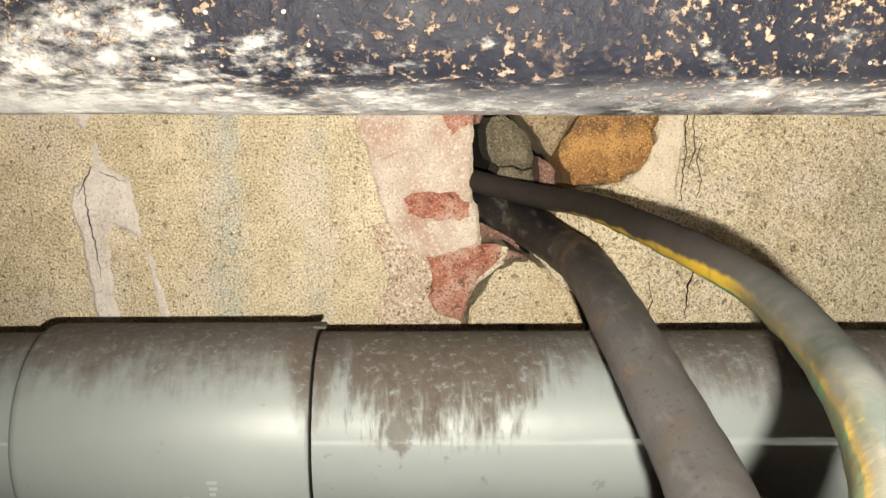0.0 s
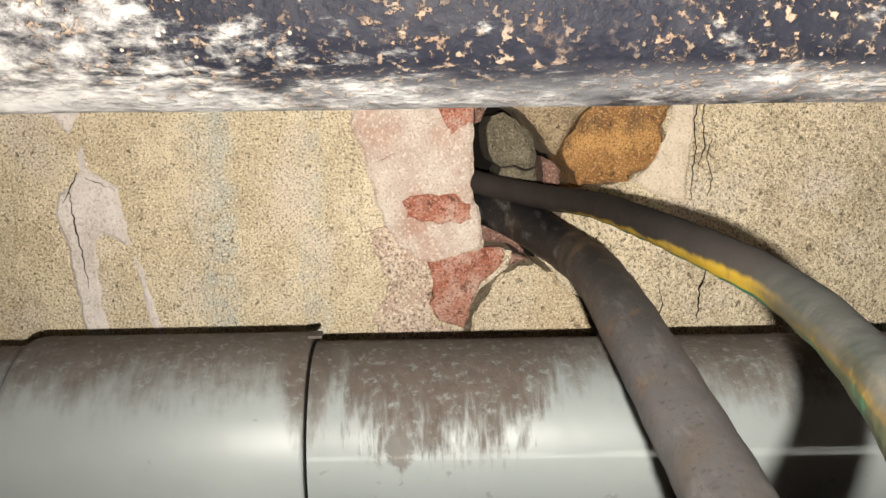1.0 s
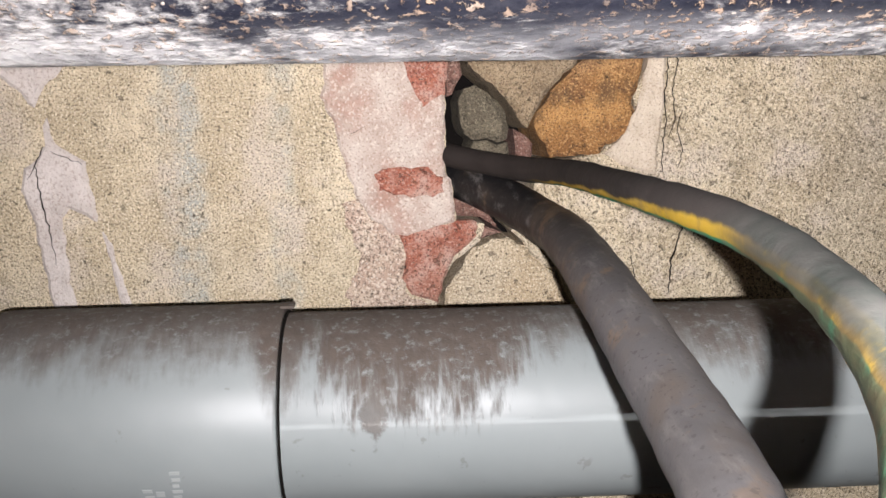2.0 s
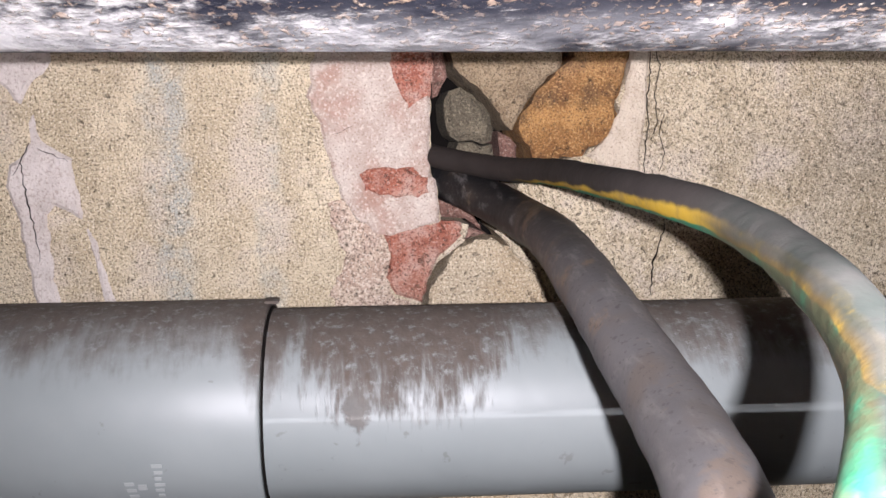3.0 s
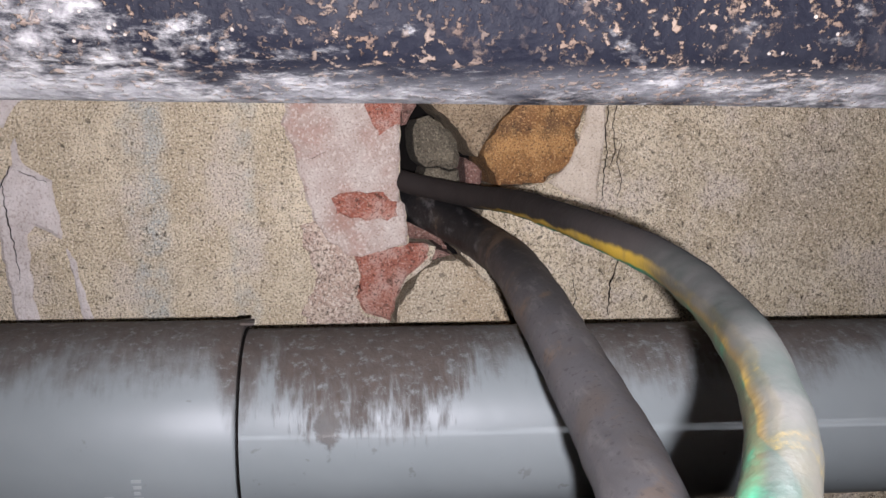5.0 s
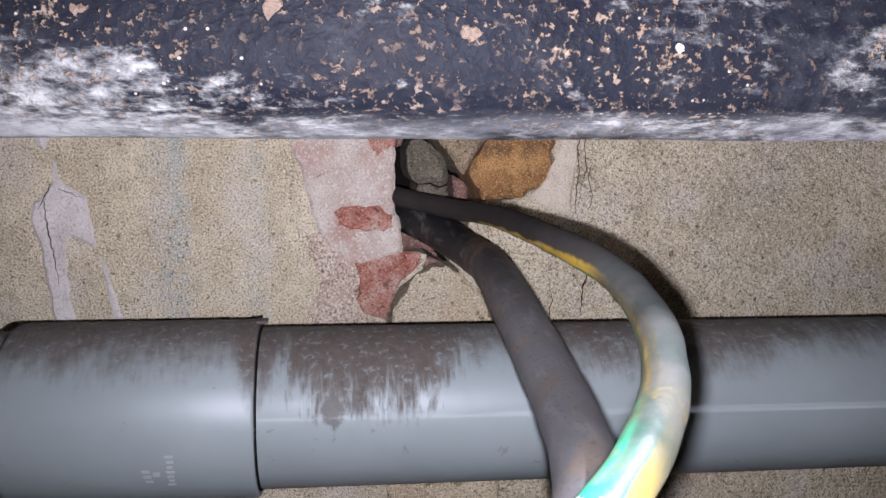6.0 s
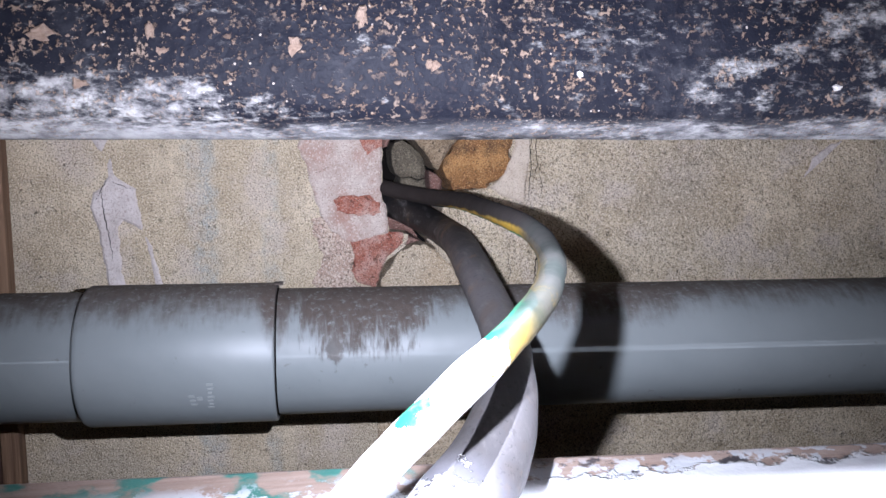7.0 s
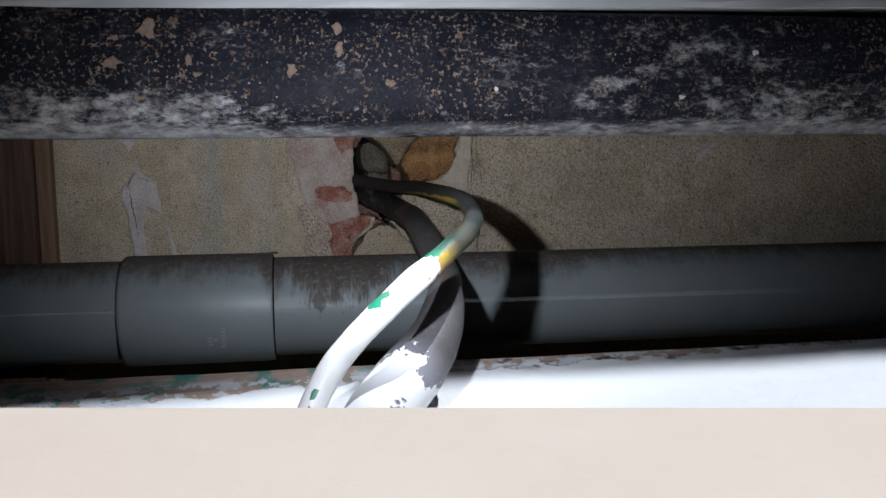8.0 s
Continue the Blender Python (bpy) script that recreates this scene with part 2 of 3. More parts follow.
def earth_sheath(name):
    """Green and yellow cable sheath: grimy near the wall, bright past the bend, white paint with chips at the end."""
    n = Nodes(name, 0.45)
    n.b.inputs["Specular IOR Level"].default_value = 0.3
    u, v, _ = uv_axes(n)
    wob = n.math("MULTIPLY", n.math("SUBTRACT", n.noise(110, 3), 0.5), 0.10)
    turn = n.math("ADD", v, wob)
    green, yellow = (0.025, 0.20, 0.11), (0.46, 0.30, 0.03)
    past = n.step(u, 0.230, 0.240)
    edge = n.math("ADD", 0.065, n.math("MULTIPLY", past, 0.18))
    stripe = n.step(n.math("SUBTRACT", turn, edge), -0.008, 0.008)
    tone = n.mix(stripe, green, yellow)
    tone = n.mix(n.math("MULTIPLY", n.step(n.noise(230, 5, 0.7), 0.46, 0.66), 0.5), tone, (0.16, 0.12, 0.07))
    # grime on the upper side, thinning towards the bend
    reach = n.math("ADD", 0.105, n.math("MULTIPLY", n.step(u, 0.10, 0.17), 0.05))
    over = n.math("SUBTRACT", n.math("ADD", turn, n.math("MULTIPLY", n.math("SUBTRACT", n.noise(70, 4), 0.5), 0.10)), reach)
    grime = n.math("ADD", n.step(over, 0.0, 0.045), n.step(u, 0.085, 0.05))
    grime = n.math("MULTIPLY", grime, n.step(u, 0.243, 0.222), clamp=True)
    dust = n.mix(n.step(u, 0.10, 0.19), n.mix(n.noise(90, 4), (0.011, 0.0085, 0.0075), (0.036, 0.027, 0.023)), n.mix(n.noise(120, 5), (0.042, 0.036, 0.033), (0.088, 0.077, 0.07)))
    tone = n.mix(grime, tone, dust)
    # tan and grey film at the bend, darkened to offset the close torch
    tan = n.both(n.band(u, 0.205, 0.030, 0.012), n.step(n.noise(130, 5, 0.7), 0.25, 0.5), n.step(turn, 0.18, 0.10))
    tone = n.mix(n.math("MULTIPLY", tan, 0.85), tone, n.mix(n.noise(160, 4), (0.045, 0.034, 0.020), (0.085, 0.062, 0.030)))
    bloom = n.both(n.band(u, 0.210, 0.030, 0.022), n.step(n.noise(150, 6, 0.72), 0.20, 0.46), n.step(turn, 0.06, 0.13))
    tone = n.mix(n.math("MULTIPLY", bloom, 0.95), tone, n.mix(n.step(n.noise(75, 5, 0.6), 0.35, 0.65), (0.026, 0.038, 0.031), (0.068, 0.068, 0.061)))
    # white paint with chips
    paint = n.step(n.math("ADD", u, n.math("MULTIPLY", n.math("SUBTRACT", n.noise(170, 5, 0.6), 0.5), 0.022)), 0.2525, 0.2535)
    hole = n.math("MULTIPLY", n.band(u, 0.2735, 0.001, 0.006), n.step(v, 0.26, 0.12))
    hole = n.math("ADD", hole, n.math("MULTIPLY", n.band(u, 0.312, 0.005, 0.003), n.band(v, 0.22, 0.02, 0.03)))
    chip = n.step(n.math("ADD", n.noise(190, 4, 0.6), n.math("MULTIPLY", hole, 0.22)), 0.68, 0.70)
    cover = n.math("MULTIPLY", paint, n.math("SUBTRACT", 1.0, chip))
    tone = n.mix(cover, tone, (0.82, 0.82, 0.80))
    n.bump(cover, 0.0004)
    n.bump(n.noise(400, 3), 0.0002)
    return n.done(tone, n.math("ADD", 0.45, n.math("MULTIPLY", grime, 0.4)))


def grey_sheath(name):
    """Thick grey cable sheath: sooty near the wall, paler outwards, darkened again close to the torch, thick white
    paint with chips at the end.
    """
    n = Nodes(name, 0.55)
    n.b.inputs["Specular IOR Level"].default_value = 0.3
    u, v, _ = uv_axes(n)
    soot = n.step(n.math("ADD", u, n.math("MULTIPLY", n.math("SUBTRACT", n.noise(60, 4), 0.5), 0.06)), 0.05, 0.17)
    tone = n.mix(soot, (0.009, 0.0085, 0.009), (0.098, 0.093, 0.094))
    tone = n.mix(n.math("MULTIPLY", n.step(n.noise(85, 4), 0.5, 0.72), 0.5), tone, (0.10, 0.075, 0.055))
    scuff = n.step(n.noise(1.0, 5, 0.7, n.stretch((420, 120, 260))), 0.50, 0.70)
    tone = n.mix(n.math("MULTIPLY", scuff, 0.40), tone, (0.21, 0.195, 0.185))
    tone = n.mix(n.math("MULTIPLY", n.step(n.noise(70, 5, 0.7), 0.56, 0.68), 0.55), tone, (0.17, 0.11, 0.065))
    tone = n.mix(n.math("MULTIPLY", n.step(n.noise(900, 2), 0.40, 0.32), 0.5), tone, (0.03, 0.027, 0.025))
    # from u 0.15 the tone is lowered to offset the torch's glare
    tone = n.mix(n.step(u, 0.235, 0.25), n.mix(n.step(u, 0.15, 0.20), tone, n.mix(0.45, tone, (0.045, 0.043, 0.042))), (0.20, 0.20, 0.22))
    paint = n.step(n.math("ADD", u, n.math("MULTIPLY", n.math("SUBTRACT", n.noise(130, 5, 0.65), 0.5), 0.05)), 0.2445, 0.246)
    chip = n.step(n.noise(70, 5, 0.6), 0.58, 0.592)
    cover = n.math("MULTIPLY", paint, n.math("SUBTRACT", 1.0, chip))
    tone = n.mix(cover, tone, (0.80, 0.80, 0.80))
    n.bump(cover, 0.0006)
    n.bump(n.noise(420, 4), 0.00014)
    return n.done(tone)


RENDER = sandy("sand_render", (0.55, 0.455, 0.305), (0.74, 0.63, 0.445), (0.12, 0.085, 0.045), stripes=True)
CREAM_STONE = sandy("cream_stone", (0.52, 0.40, 0.25), (0.68, 0.56, 0.38), (0.28, 0.20, 0.12))
TAN_STONE = sandy("tan_stone", (0.27, 0.195, 0.115), (0.44, 0.335, 0.21), (0.10, 0.07, 0.04), (0.45, 0.36, 0.24), scale=1.5, soot=0.7)
GREY_STONE = sandy("grey_stone", (0.13, 0.11, 0.075), (0.22, 0.185, 0.125), (0.07, 0.06, 0.04), (0.30, 0.26, 0.18), scale=1.5, soot=0.5)
ORANGE_STONE = sandy("orange_stone", (0.27, 0.125, 0.04), (0.52, 0.28, 0.095), (0.17, 0.08, 0.03), (0.60, 0.36, 0.15), scale=1.6, soot=0.6)
BRICK = sandy("red_brick", (0.36, 0.115, 0.07), (0.50, 0.19, 0.12), (0.22, 0.06, 0.045), (0.60, 0.36, 0.28), scale=1.8, wash=0.75)
DARK_BRICK = sandy("dim_brick", (0.20, 0.10, 0.075), (0.32, 0.18, 0.14), (0.12, 0.06, 0.045), (0.42, 0.30, 0.24), scale=1.8)
PINK_RENDER = sandy("pink_render", (0.52, 0.37, 0.28), (0.68, 0.56, 0.43), (0.13, 0.085, 0.06), (0.82, 0.72, 0.60), scale=1.6, wash=0.5)
PINK = plastery("limewashed_brick", (0.60, 0.52, 0.45), (0.46, 0.36, 0.30), (0.40, 0.22, 0.16), 0.46, 0.5)
MORTAR = plastery("mortar", (0.64, 0.55, 0.43), (0.54, 0.45, 0.34), (0.42, 0.33, 0.23), 0.52, 0.3)
SCAR = plastery("filler", (0.66, 0.60, 0.56), (0.55, 0.49, 0.45), (0.42, 0.37, 0.33), 0.55)
# near-black and glossless: the shade of gaps and cracks put into the colour
DARK = plain("shade_black", (0.005, 0.0045, 0.004), (0.012, 0.010, 0.009), 0.95)
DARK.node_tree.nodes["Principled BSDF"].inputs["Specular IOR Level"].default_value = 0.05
FLAKE = plain("old_cream_crust", (0.14, 0.075, 0.045), (0.40, 0.31, 0.24), 0.9, 420, 0.0012)
LIME = plain("white_blob", (0.55, 0.53, 0.50), (0.72, 0.70, 0.66), 0.8, 200)
PVC = pvc("grey_pvc")
BLACK = black_paint("black_paint")
LEDGE = ledge_paint("white_ledge_paint")
WHITE = plain("white_paint", (0.74, 0.76, 0.77), (0.84, 0.84, 0.83), 0.5, 50)
CREAM = plain("cream_paint", (0.70, 0.58, 0.46), (0.76, 0.66, 0.55), 0.6, 25)
BROWN = wood("brown_wood", (0.055, 0.028, 0.020), (0.14, 0.075, 0.05))
PALE_WOOD = wood("pale_wood", (0.14, 0.08, 0.045), (0.26, 0.16, 0.09))
EARTH = earth_sheath("green_yellow_sheath")
GREY = grey_sheath("grey_sheath")
MARK = plain("worn_lettering", (0.27, 0.29, 0.29), (0.40, 0.42, 0.41), 0.7)
TEAL = plain("teal_paint", (0.05, 0.30, 0.24), (0.08, 0.38, 0.32), 0.5)
OUTSIDE = plain("unseen_dark", (0.04, 0.03, 0.025), (0.09, 0.06, 0.05), 0.9, 25, 0.001)
SOIL = plain("soil", (0.022, 0.02, 0.018), (0.05, 0.045, 0.04), 0.95, 18, 0.002)


# ---- mesh helpers ----
def part(name, bm, material, parent=None, label="", smooth=False):
    bmesh.ops.recalc_face_normals(bm, faces=bm.faces)
    me = bpy.data.meshes.new(name)
    bm.to_mesh(me)
    bm.free()
    me.materials.append(material)
    if smooth:
        me.polygons.foreach_set("use_smooth", [True] * len(me.polygons))
    ob = new(name, me)
    if parent:
        ob.parent = parent
        ob.matrix_parent_inverse = Matrix.Translation(parent.location).inverted()
    if label:
        ob["label"] = label
    return ob


def thing(name, base, label, category, group=""):
    ob = new(name)
    ob.location = base
    ob.empty_display_size = 0.01
    return tagged(ob, label, category, group)


def block(x0, x1, y0, y1, z0, z1, bevel=0.0):
    bm = bmesh.new()
    bmesh.ops.create_cube(bm, size=1)
    for v in bm.verts:
        v.co = Vector(((x0 + x1) / 2 + v.co.x * (x1 - x0), (y0 + y1) / 2 + v.co.y * (y1 - y0), (z0 + z1) / 2 + v.co.z * (z1 - z0)))
    if bevel:
        bmesh.ops.bevel(bm, geom=list(bm.edges), offset=bevel, segments=3, affect="EDGES", profile=0.6)
    return bm


def ragged(points, rough, step=0.0016, seed=0):
    """An outline in x and z, in millimetres, made into metres with small ragged steps."""
    out = []
    for i, a in enumerate(points):
        b = points[(i + 1) % len(points)]
        a, b = Vector(a) / 1000, Vector(b) / 1000
        n = max(1, int((b - a).length / step)) if (b - a).length < 0.12 else 1
        side = Vector((-(b - a).y, (b - a).x)).normalized()
        for k in range(n):
            p = a.lerp(b, k / n)
            j = (noise.noise(Vector((p.x * 260, p.y * 260, seed))) + 0.5 * noise.noise(Vector((p.x * 800, p.y * 800, seed + 5)))) * rough
            out.append(p + side * (j if n > 1 else 0))
    return out


def slab(points, front, depth, rough=0.0005, bevel=0.0007, seed=0):
    """A piece of wall facing the camera: ragged outline, rounded arris, real depth."""
    ring = ragged(points, rough, seed=seed)
    area = sum(a.x * b.y - b.x * a.y for a, b in zip(ring, ring[1:] + ring[:1]))
    if area < 0:
        ring.reverse()
    inner = []
    for i, p in enumerate(ring):
        d = (ring[(i + 1) % len(ring)] - ring[i - 1]).normalized()
        inner.append(p + Vector((-d.y, d.x)) * bevel)
    bm = bmesh.new()
    f = [bm.verts.new((p.x, front + 0.0003 * noise.noise(Vector((p.x * 90, p.y * 90, seed))), p.y)) for p in inner]
    m = [bm.verts.new((p.x, front + bevel * 0.8, p.y)) for p in ring]
    b = [bm.verts.new((p.x, front + depth, p.y)) for p in ring]
    n = len(ring)
    bm.faces.new(f)
    for i in range(n):
        j = (i + 1) % n
        bm.faces.new((f[i], f[j], m[j], m[i]))
        bm.faces.new((m[i], m[j], b[j], b[i]))
    bm.faces.new(b[::-1])
    return bm


def extrude_x(profile, x0, x1, steps=60, sy=0.0, sz=0.0, wobble=0.0):
    """A bar along x with a profile in y and z, leaning by sy and sz a metre."""
    bm = bmesh.new()
    rings = []
    for i in range(steps + 1):
        x = x0 + (x1 - x0) * i / steps
        w = [wobble * noise.noise(Vector((x * 30, k * 0.7, 3))) for k in range(len(profile))]
        rings.append([bm.verts.new((x, y + sy * x + w[k], z + sz * x + 0.5 * w[k])) for k, (y, z) in enumerate(profile)])
    n = len(profile)
    for a, b in zip(rings, rings[1:]):
        for k in range(n):
            bm.faces.new((a[k], a[(k + 1) % n], b[(k + 1) % n], b[k]))
    bm.faces.new(rings[0]), bm.faces.new(rings[-1][::-1])
    return bm


AXIS = Vector((1, -0.0427, -0.0071)).normalized()
PIPE_MID = Vector((0, -0.0461, -0.0404))


def turned(profile, segments=72):
    """A ring-shaped body round the pipe's axis: (x, radius) pairs, closed."""
    bm = bmesh.new()
    up = Vector((0, 0, 1))
    s = AXIS.cross(up).normalized()
    up = s.cross(AXIS)
    rings = []
    for x, r in profile:
        c = PIPE_MID + AXIS * (x / AXIS.x)
        rings.append([bm.verts.new(c + (up * math.cos(a) + s * math.sin(a)) * r) for a in (2 * math.pi * k / segments for k in range(segments))])
    for a, b in zip(rings, rings[1:] + rings[:1]):
        for k in range(segments):
            j = (k + 1) % segments
            bm.faces.new((a[k], a[j], b[j], b[k]))
    return bm


def curve_points(ctrl, n):
    """A smooth line through the control points."""
    c = [Vector(p) for p in ctrl]
    c = [2 * c[0] - c[1], *c, 2 * c[-1] - c[-2]]
    out = []
    for i in range(1, len(c) - 2):
        for k in range(n):
            t = k / n
            a, b, d, e = c[i - 1], c[i], c[i + 1], c[i + 2]
            out.append(0.5 * (2 * b + (d - a) * t + (2 * a - 5 * b + 4 * d - e) * t * t + (3 * b - a - 3 * d + e) * t ** 3))
    out.append(c[-2])
    return out


def tube(ctrl, radius, lump=0.0, n=12, segments=28):
    """A cable along the control points. UV 'along': metres of length, and the turn from the inner side of the bend."""
    pts = curve_points(ctrl, n)
    bm = bmesh.new()
    uv = bm.loops.layers.uv.new("along")
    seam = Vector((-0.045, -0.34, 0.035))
    length, rings, us = 0.0, [], []
    inner = None
    for i, p in enumerate(pts):
        t = (pts[min(i + 1, len(pts) - 1)] - pts[max(i - 1, 0)]).normalized()
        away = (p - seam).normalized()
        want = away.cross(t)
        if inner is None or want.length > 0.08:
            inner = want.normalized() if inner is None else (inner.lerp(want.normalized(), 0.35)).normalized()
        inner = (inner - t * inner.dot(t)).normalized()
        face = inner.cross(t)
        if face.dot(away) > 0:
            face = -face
        if i:
            length += (p - pts[i - 1]).length
        r = radius(length)
        ring = []
        for k in range(segments):
            a = 2 * math.pi * k / segments
            d = inner * math.cos(a) + face * math.sin(a)
            q = p + d * r
            q += d * lump * noise.noise(q * 140)
            ring.append(bm.verts.new(q))
        rings.append(ring), us.append(length)
    for i in range(len(rings) - 1):
        for k in range(segments):
            j = (k + 1) % segments
            f = bm.faces.new((rings[i][k], rings[i][j], rings[i + 1][j], rings[i + 1][k]))
            f.smooth = True
            for loop, (uu, vv) in zip(f.loops, ((us[i], k), (us[i], k + 1), (us[i + 1], k + 1), (us[i + 1], k))):
                vv = vv / segments
                loop[uv].uv = (uu, vv if vv <= 0.5 else 1 - vv)
    bm.faces.new(rings[0]), bm.faces.new(rings[-1][::-1])
    return bm


def ribbon(points, width, front):
    """A thin dark crack along points given in millimetres."""
    line = [Vector((x / 1000, z / 1000)) for x, z in points]
    fine = []
    for a, b in zip(line, line[1:]):
        n = max(2, int((b - a).length / 0.0012))
        fine += [a.lerp(b, k / n) for k in range(n)]
    fine.append(line[-1])
    bm = bmesh.new()
    rows = []
    for i, p in enumerate(fine):
        d = (fine[min(i + 1, len(fine) - 1)] - fine[max(i - 1, 0)]).normalized()
        s = Vector((-d.y, d.x))
        p = p + s * 0.0009 * noise.noise(Vector((p.x * 500, p.y * 500, 2)))
        w = width * (0.5 + 0.9 * abs(noise.noise(Vector((p.x * 300, p.y * 300, 9))))) * math.sin(math.pi * (0.06 + 0.88 * i / (len(fine) - 1)))
        q = [p - s * w, p, p + s * w]
        rows.append([bm.verts.new((q[0].x, front + 0.0006, q[0].y)), bm.verts.new((q[1].x, front, q[1].y)), bm.verts.new((q[2].x, front + 0.0006, q[2].y))])
    for a, b in zip(rows, rows[1:]):
        bm.faces.new((a[0], a[1], b[1], b[0]))
        bm.faces.new((a[1], a[2], b[2], b[1]))
    return bm


def grown(points, d):
    """The outline widened by d on every side."""
    ps = [Vector(p) for p in points]
    area = sum(a.x * b.y - b.x * a.y for a, b in zip(ps, ps[1:] + ps[:1]))
    out = []
    for a, b, c in zip(ps[-1:] + ps[:-1], ps, ps[1:] + ps[:1]):
        t = (b - a).normalized() + (c - b).normalized()
        t.normalize()
        out.append(tuple(b + Vector((t.y, -t.x)) * (d if area > 0 else -d)))
    return out


# ---- structure: the house wall with its broken hole, the ground, an added unseen wall opposite ----
# wall body is near-black, so open joints show it as deep shade
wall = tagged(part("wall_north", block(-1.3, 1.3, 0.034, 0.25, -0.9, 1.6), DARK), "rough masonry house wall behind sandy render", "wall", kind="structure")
LEFT = [(-1300, -900), (-22.3, -900), (-22.3, -30), (-22.3, -24.6), (-21.5, -20), (-17.5, -12.8), (-13, -9.5), (-9.3, -6.8), (-7.9, -2.1), (-13, -1.4), (-16.3, -0.5), (-17, 8), (-19, 14), (-18.6, 47), (-18.6, 70), (-18.6, 1600), (-1300, 1600)]
RIGHT = [(1300, -900), (1300, 1600), (42, 1600), (42.3, 49.6), (40.7, 42.9), (38.5, 37.9), (36.7, 34.0), (38.1, 29.8), (38.9, 25.4), (35.5, 22.0), (28.9, 20.0), (26.5, 17.4), (12.4, 16.4), (10.2, 15.9), (5.9, 6.0), (0.1, -4.1), (3.2, -7.2), (6.4, -11.7), (9.0, -14.2), (13.6, -17.1), (15.7, -21.7), (17.4, -26.1), (18.5, -40), (18.5, -900)]
part("render_coat", slab(LEFT, 0.0, 0.03, 0.0006, 0.0006, 1), RENDER, wall, "sandy buff render with grey vertical stains")
part("render_coat", slab(RIGHT, 0.0004, 0.03, 0.0006, 0.0008, 2), RENDER, wall, "sandy buff render with hairline cracks")
part("lintel", slab([(-18, 62), (41, 62), (41.5, 1600), (-18, 1600)], 0.001, 0.03, 0.0004, 0.0006, 3), CREAM_STONE, wall)
part("stone", slab([(-22.2, -900), (18.4, -900), (18.4, -42), (17, -27.0), (-22, -26)], 0.003, 0.03, 0.0005, 0.001, 4), CREAM_STONE, wall)
part("stone", slab([(-20.8, -26.0), (-19.1, -20.9), (-15.6, -15.9), (-14.2, -12.2), (-10.8, -9.2), (-5.7, -7.0), (-0.9, -6.1), (2.5, -7.9), (5.9, -12.0), (8.7, -14.7), (13.2, -17.2), (15.0, -22.0), (17.4, -27.3)], 0.0006, 0.03, 0.0013, 0.0012, 5), CREAM_STONE, wall, "pale cream rubble stone")
part("stone", slab([(8.3, 23.9), (7.1, 26.3), (8.5, 30.0), (11.5, 34.1), (14.1, 38.0), (18.4, 42.1), (22.5, 45.2), (24.2, 49.6), (41.6, 49.6), (40.0, 43.0), (37.8, 38.1), (36.0, 34.0), (37.5, 29.8), (38.2, 25.6), (34.8, 22.3), (28.6, 20.4), (26.5, 17.4), (12.4, 16.9), (10.4, 20.6)], 0.0006, 0.03, 0.0011, 0.0012, 6), ORANGE_STONE, wall, "rusty orange sandstone rubble with a sooty edge")
part("stone", slab([(-12.7, 50.4), (-11.6, 44.3), (-8.7, 41.2), (-4.7, 38.6), (-0.8, 34.5), (1.6, 30.4), (3.6, 27.3), (6.0, 25.5), (7.3, 28.9), (8.7, 32.0), (12.4, 36.9), (16.4, 41.0), (19.8, 43.6), (21.8, 50.4)], 0.0022, 0.028, 0.0010, 0.0012, 7), TAN_STONE, wall, "brown rubble stone with a sooty face")
part("stone", slab([(-14.4, 34.3), (-12.7, 37.5), (-9.4, 38.3), (-5.7, 36.3), (-2.8, 33.6), (-0.4, 30.3), (0.4, 26.0), (-0.1, 22.4), (-3.2, 21.4), (-6.2, 22.8), (-10.2, 22.5), (-12.5, 24.2), (-14.1, 28.6)], 0.0045, 0.025, 0.0009, 0.0022, 8), GREY_STONE, wall, "greyish rounded rubble stone set deep in the hole")
part("stone", slab([(1.9, 25.5), (5.6, 23.6), (7.6, 21.0), (7.0, 16.0), (2.6, 16.0)], 0.005, 0.025, 0.0003, 0.0010, 9), DARK_BRICK, wall)
part("stone", slab([(-9.9, 22.2), (-5.8, 22.3), (-2.8, 20.9), (0.2, 21.7), (0.9, 16.1), (-11.6, 16.3)], 0.0065, 0.024, 0.0005, 0.0010, 23), GREY_STONE, wall)
part("stone", slab([(-10.6, 17.6), (1.4, 19.2), (3.4, 12), (-2, 5), (-12, 8)], 0.016, 0.016, 0.0004, 0.0010, 10), GREY_STONE, wall)
part("brick", slab([(-17.6, 50.4), (-14.9, 50.4), (-13.3, 41.4), (-15.0, 38.8), (-16.3, 35.9), (-17.8, 35.3)], 0.004, 0.025, 0.0004, 0.0008, 11), DARK_BRICK, wall, "dull red brick end inside the hole")
part("brick", slab([(-16.6, 6), (-15.4, -0.4), (-7.6, -1.4), (-2, -5), (-6, 2), (-12, 8)], 0.012, 0.02, 0.0006, 0.0010, 12), DARK_BRICK, wall, "dull red brick end inside the hole")
part("brick", slab([(-8.4, -2.6), (-2.4, -4.8), (-8.8, -6.6)], 0.003, 0.027, 0.0003, 0.0006, 13), DARK_BRICK, wall)
part("limewash", slab([(-51.7, 60), (-51.9, 47), (-53.7, 36), (-51, 28), (-49.4, 21.7), (-45.7, 8.7), (-42, 2), (-36, -3.5), (-31.3, -5.2), (-24, -3.4), (-16.4, -1.3), (-17.2, 8.1), (-19.2, 14.7), (-18.8, 47), (-18.8, 60)], -0.0006, 0.005, 0.0012, 0.0009, 14), PINK, wall, "pinkish limewash over old brick")
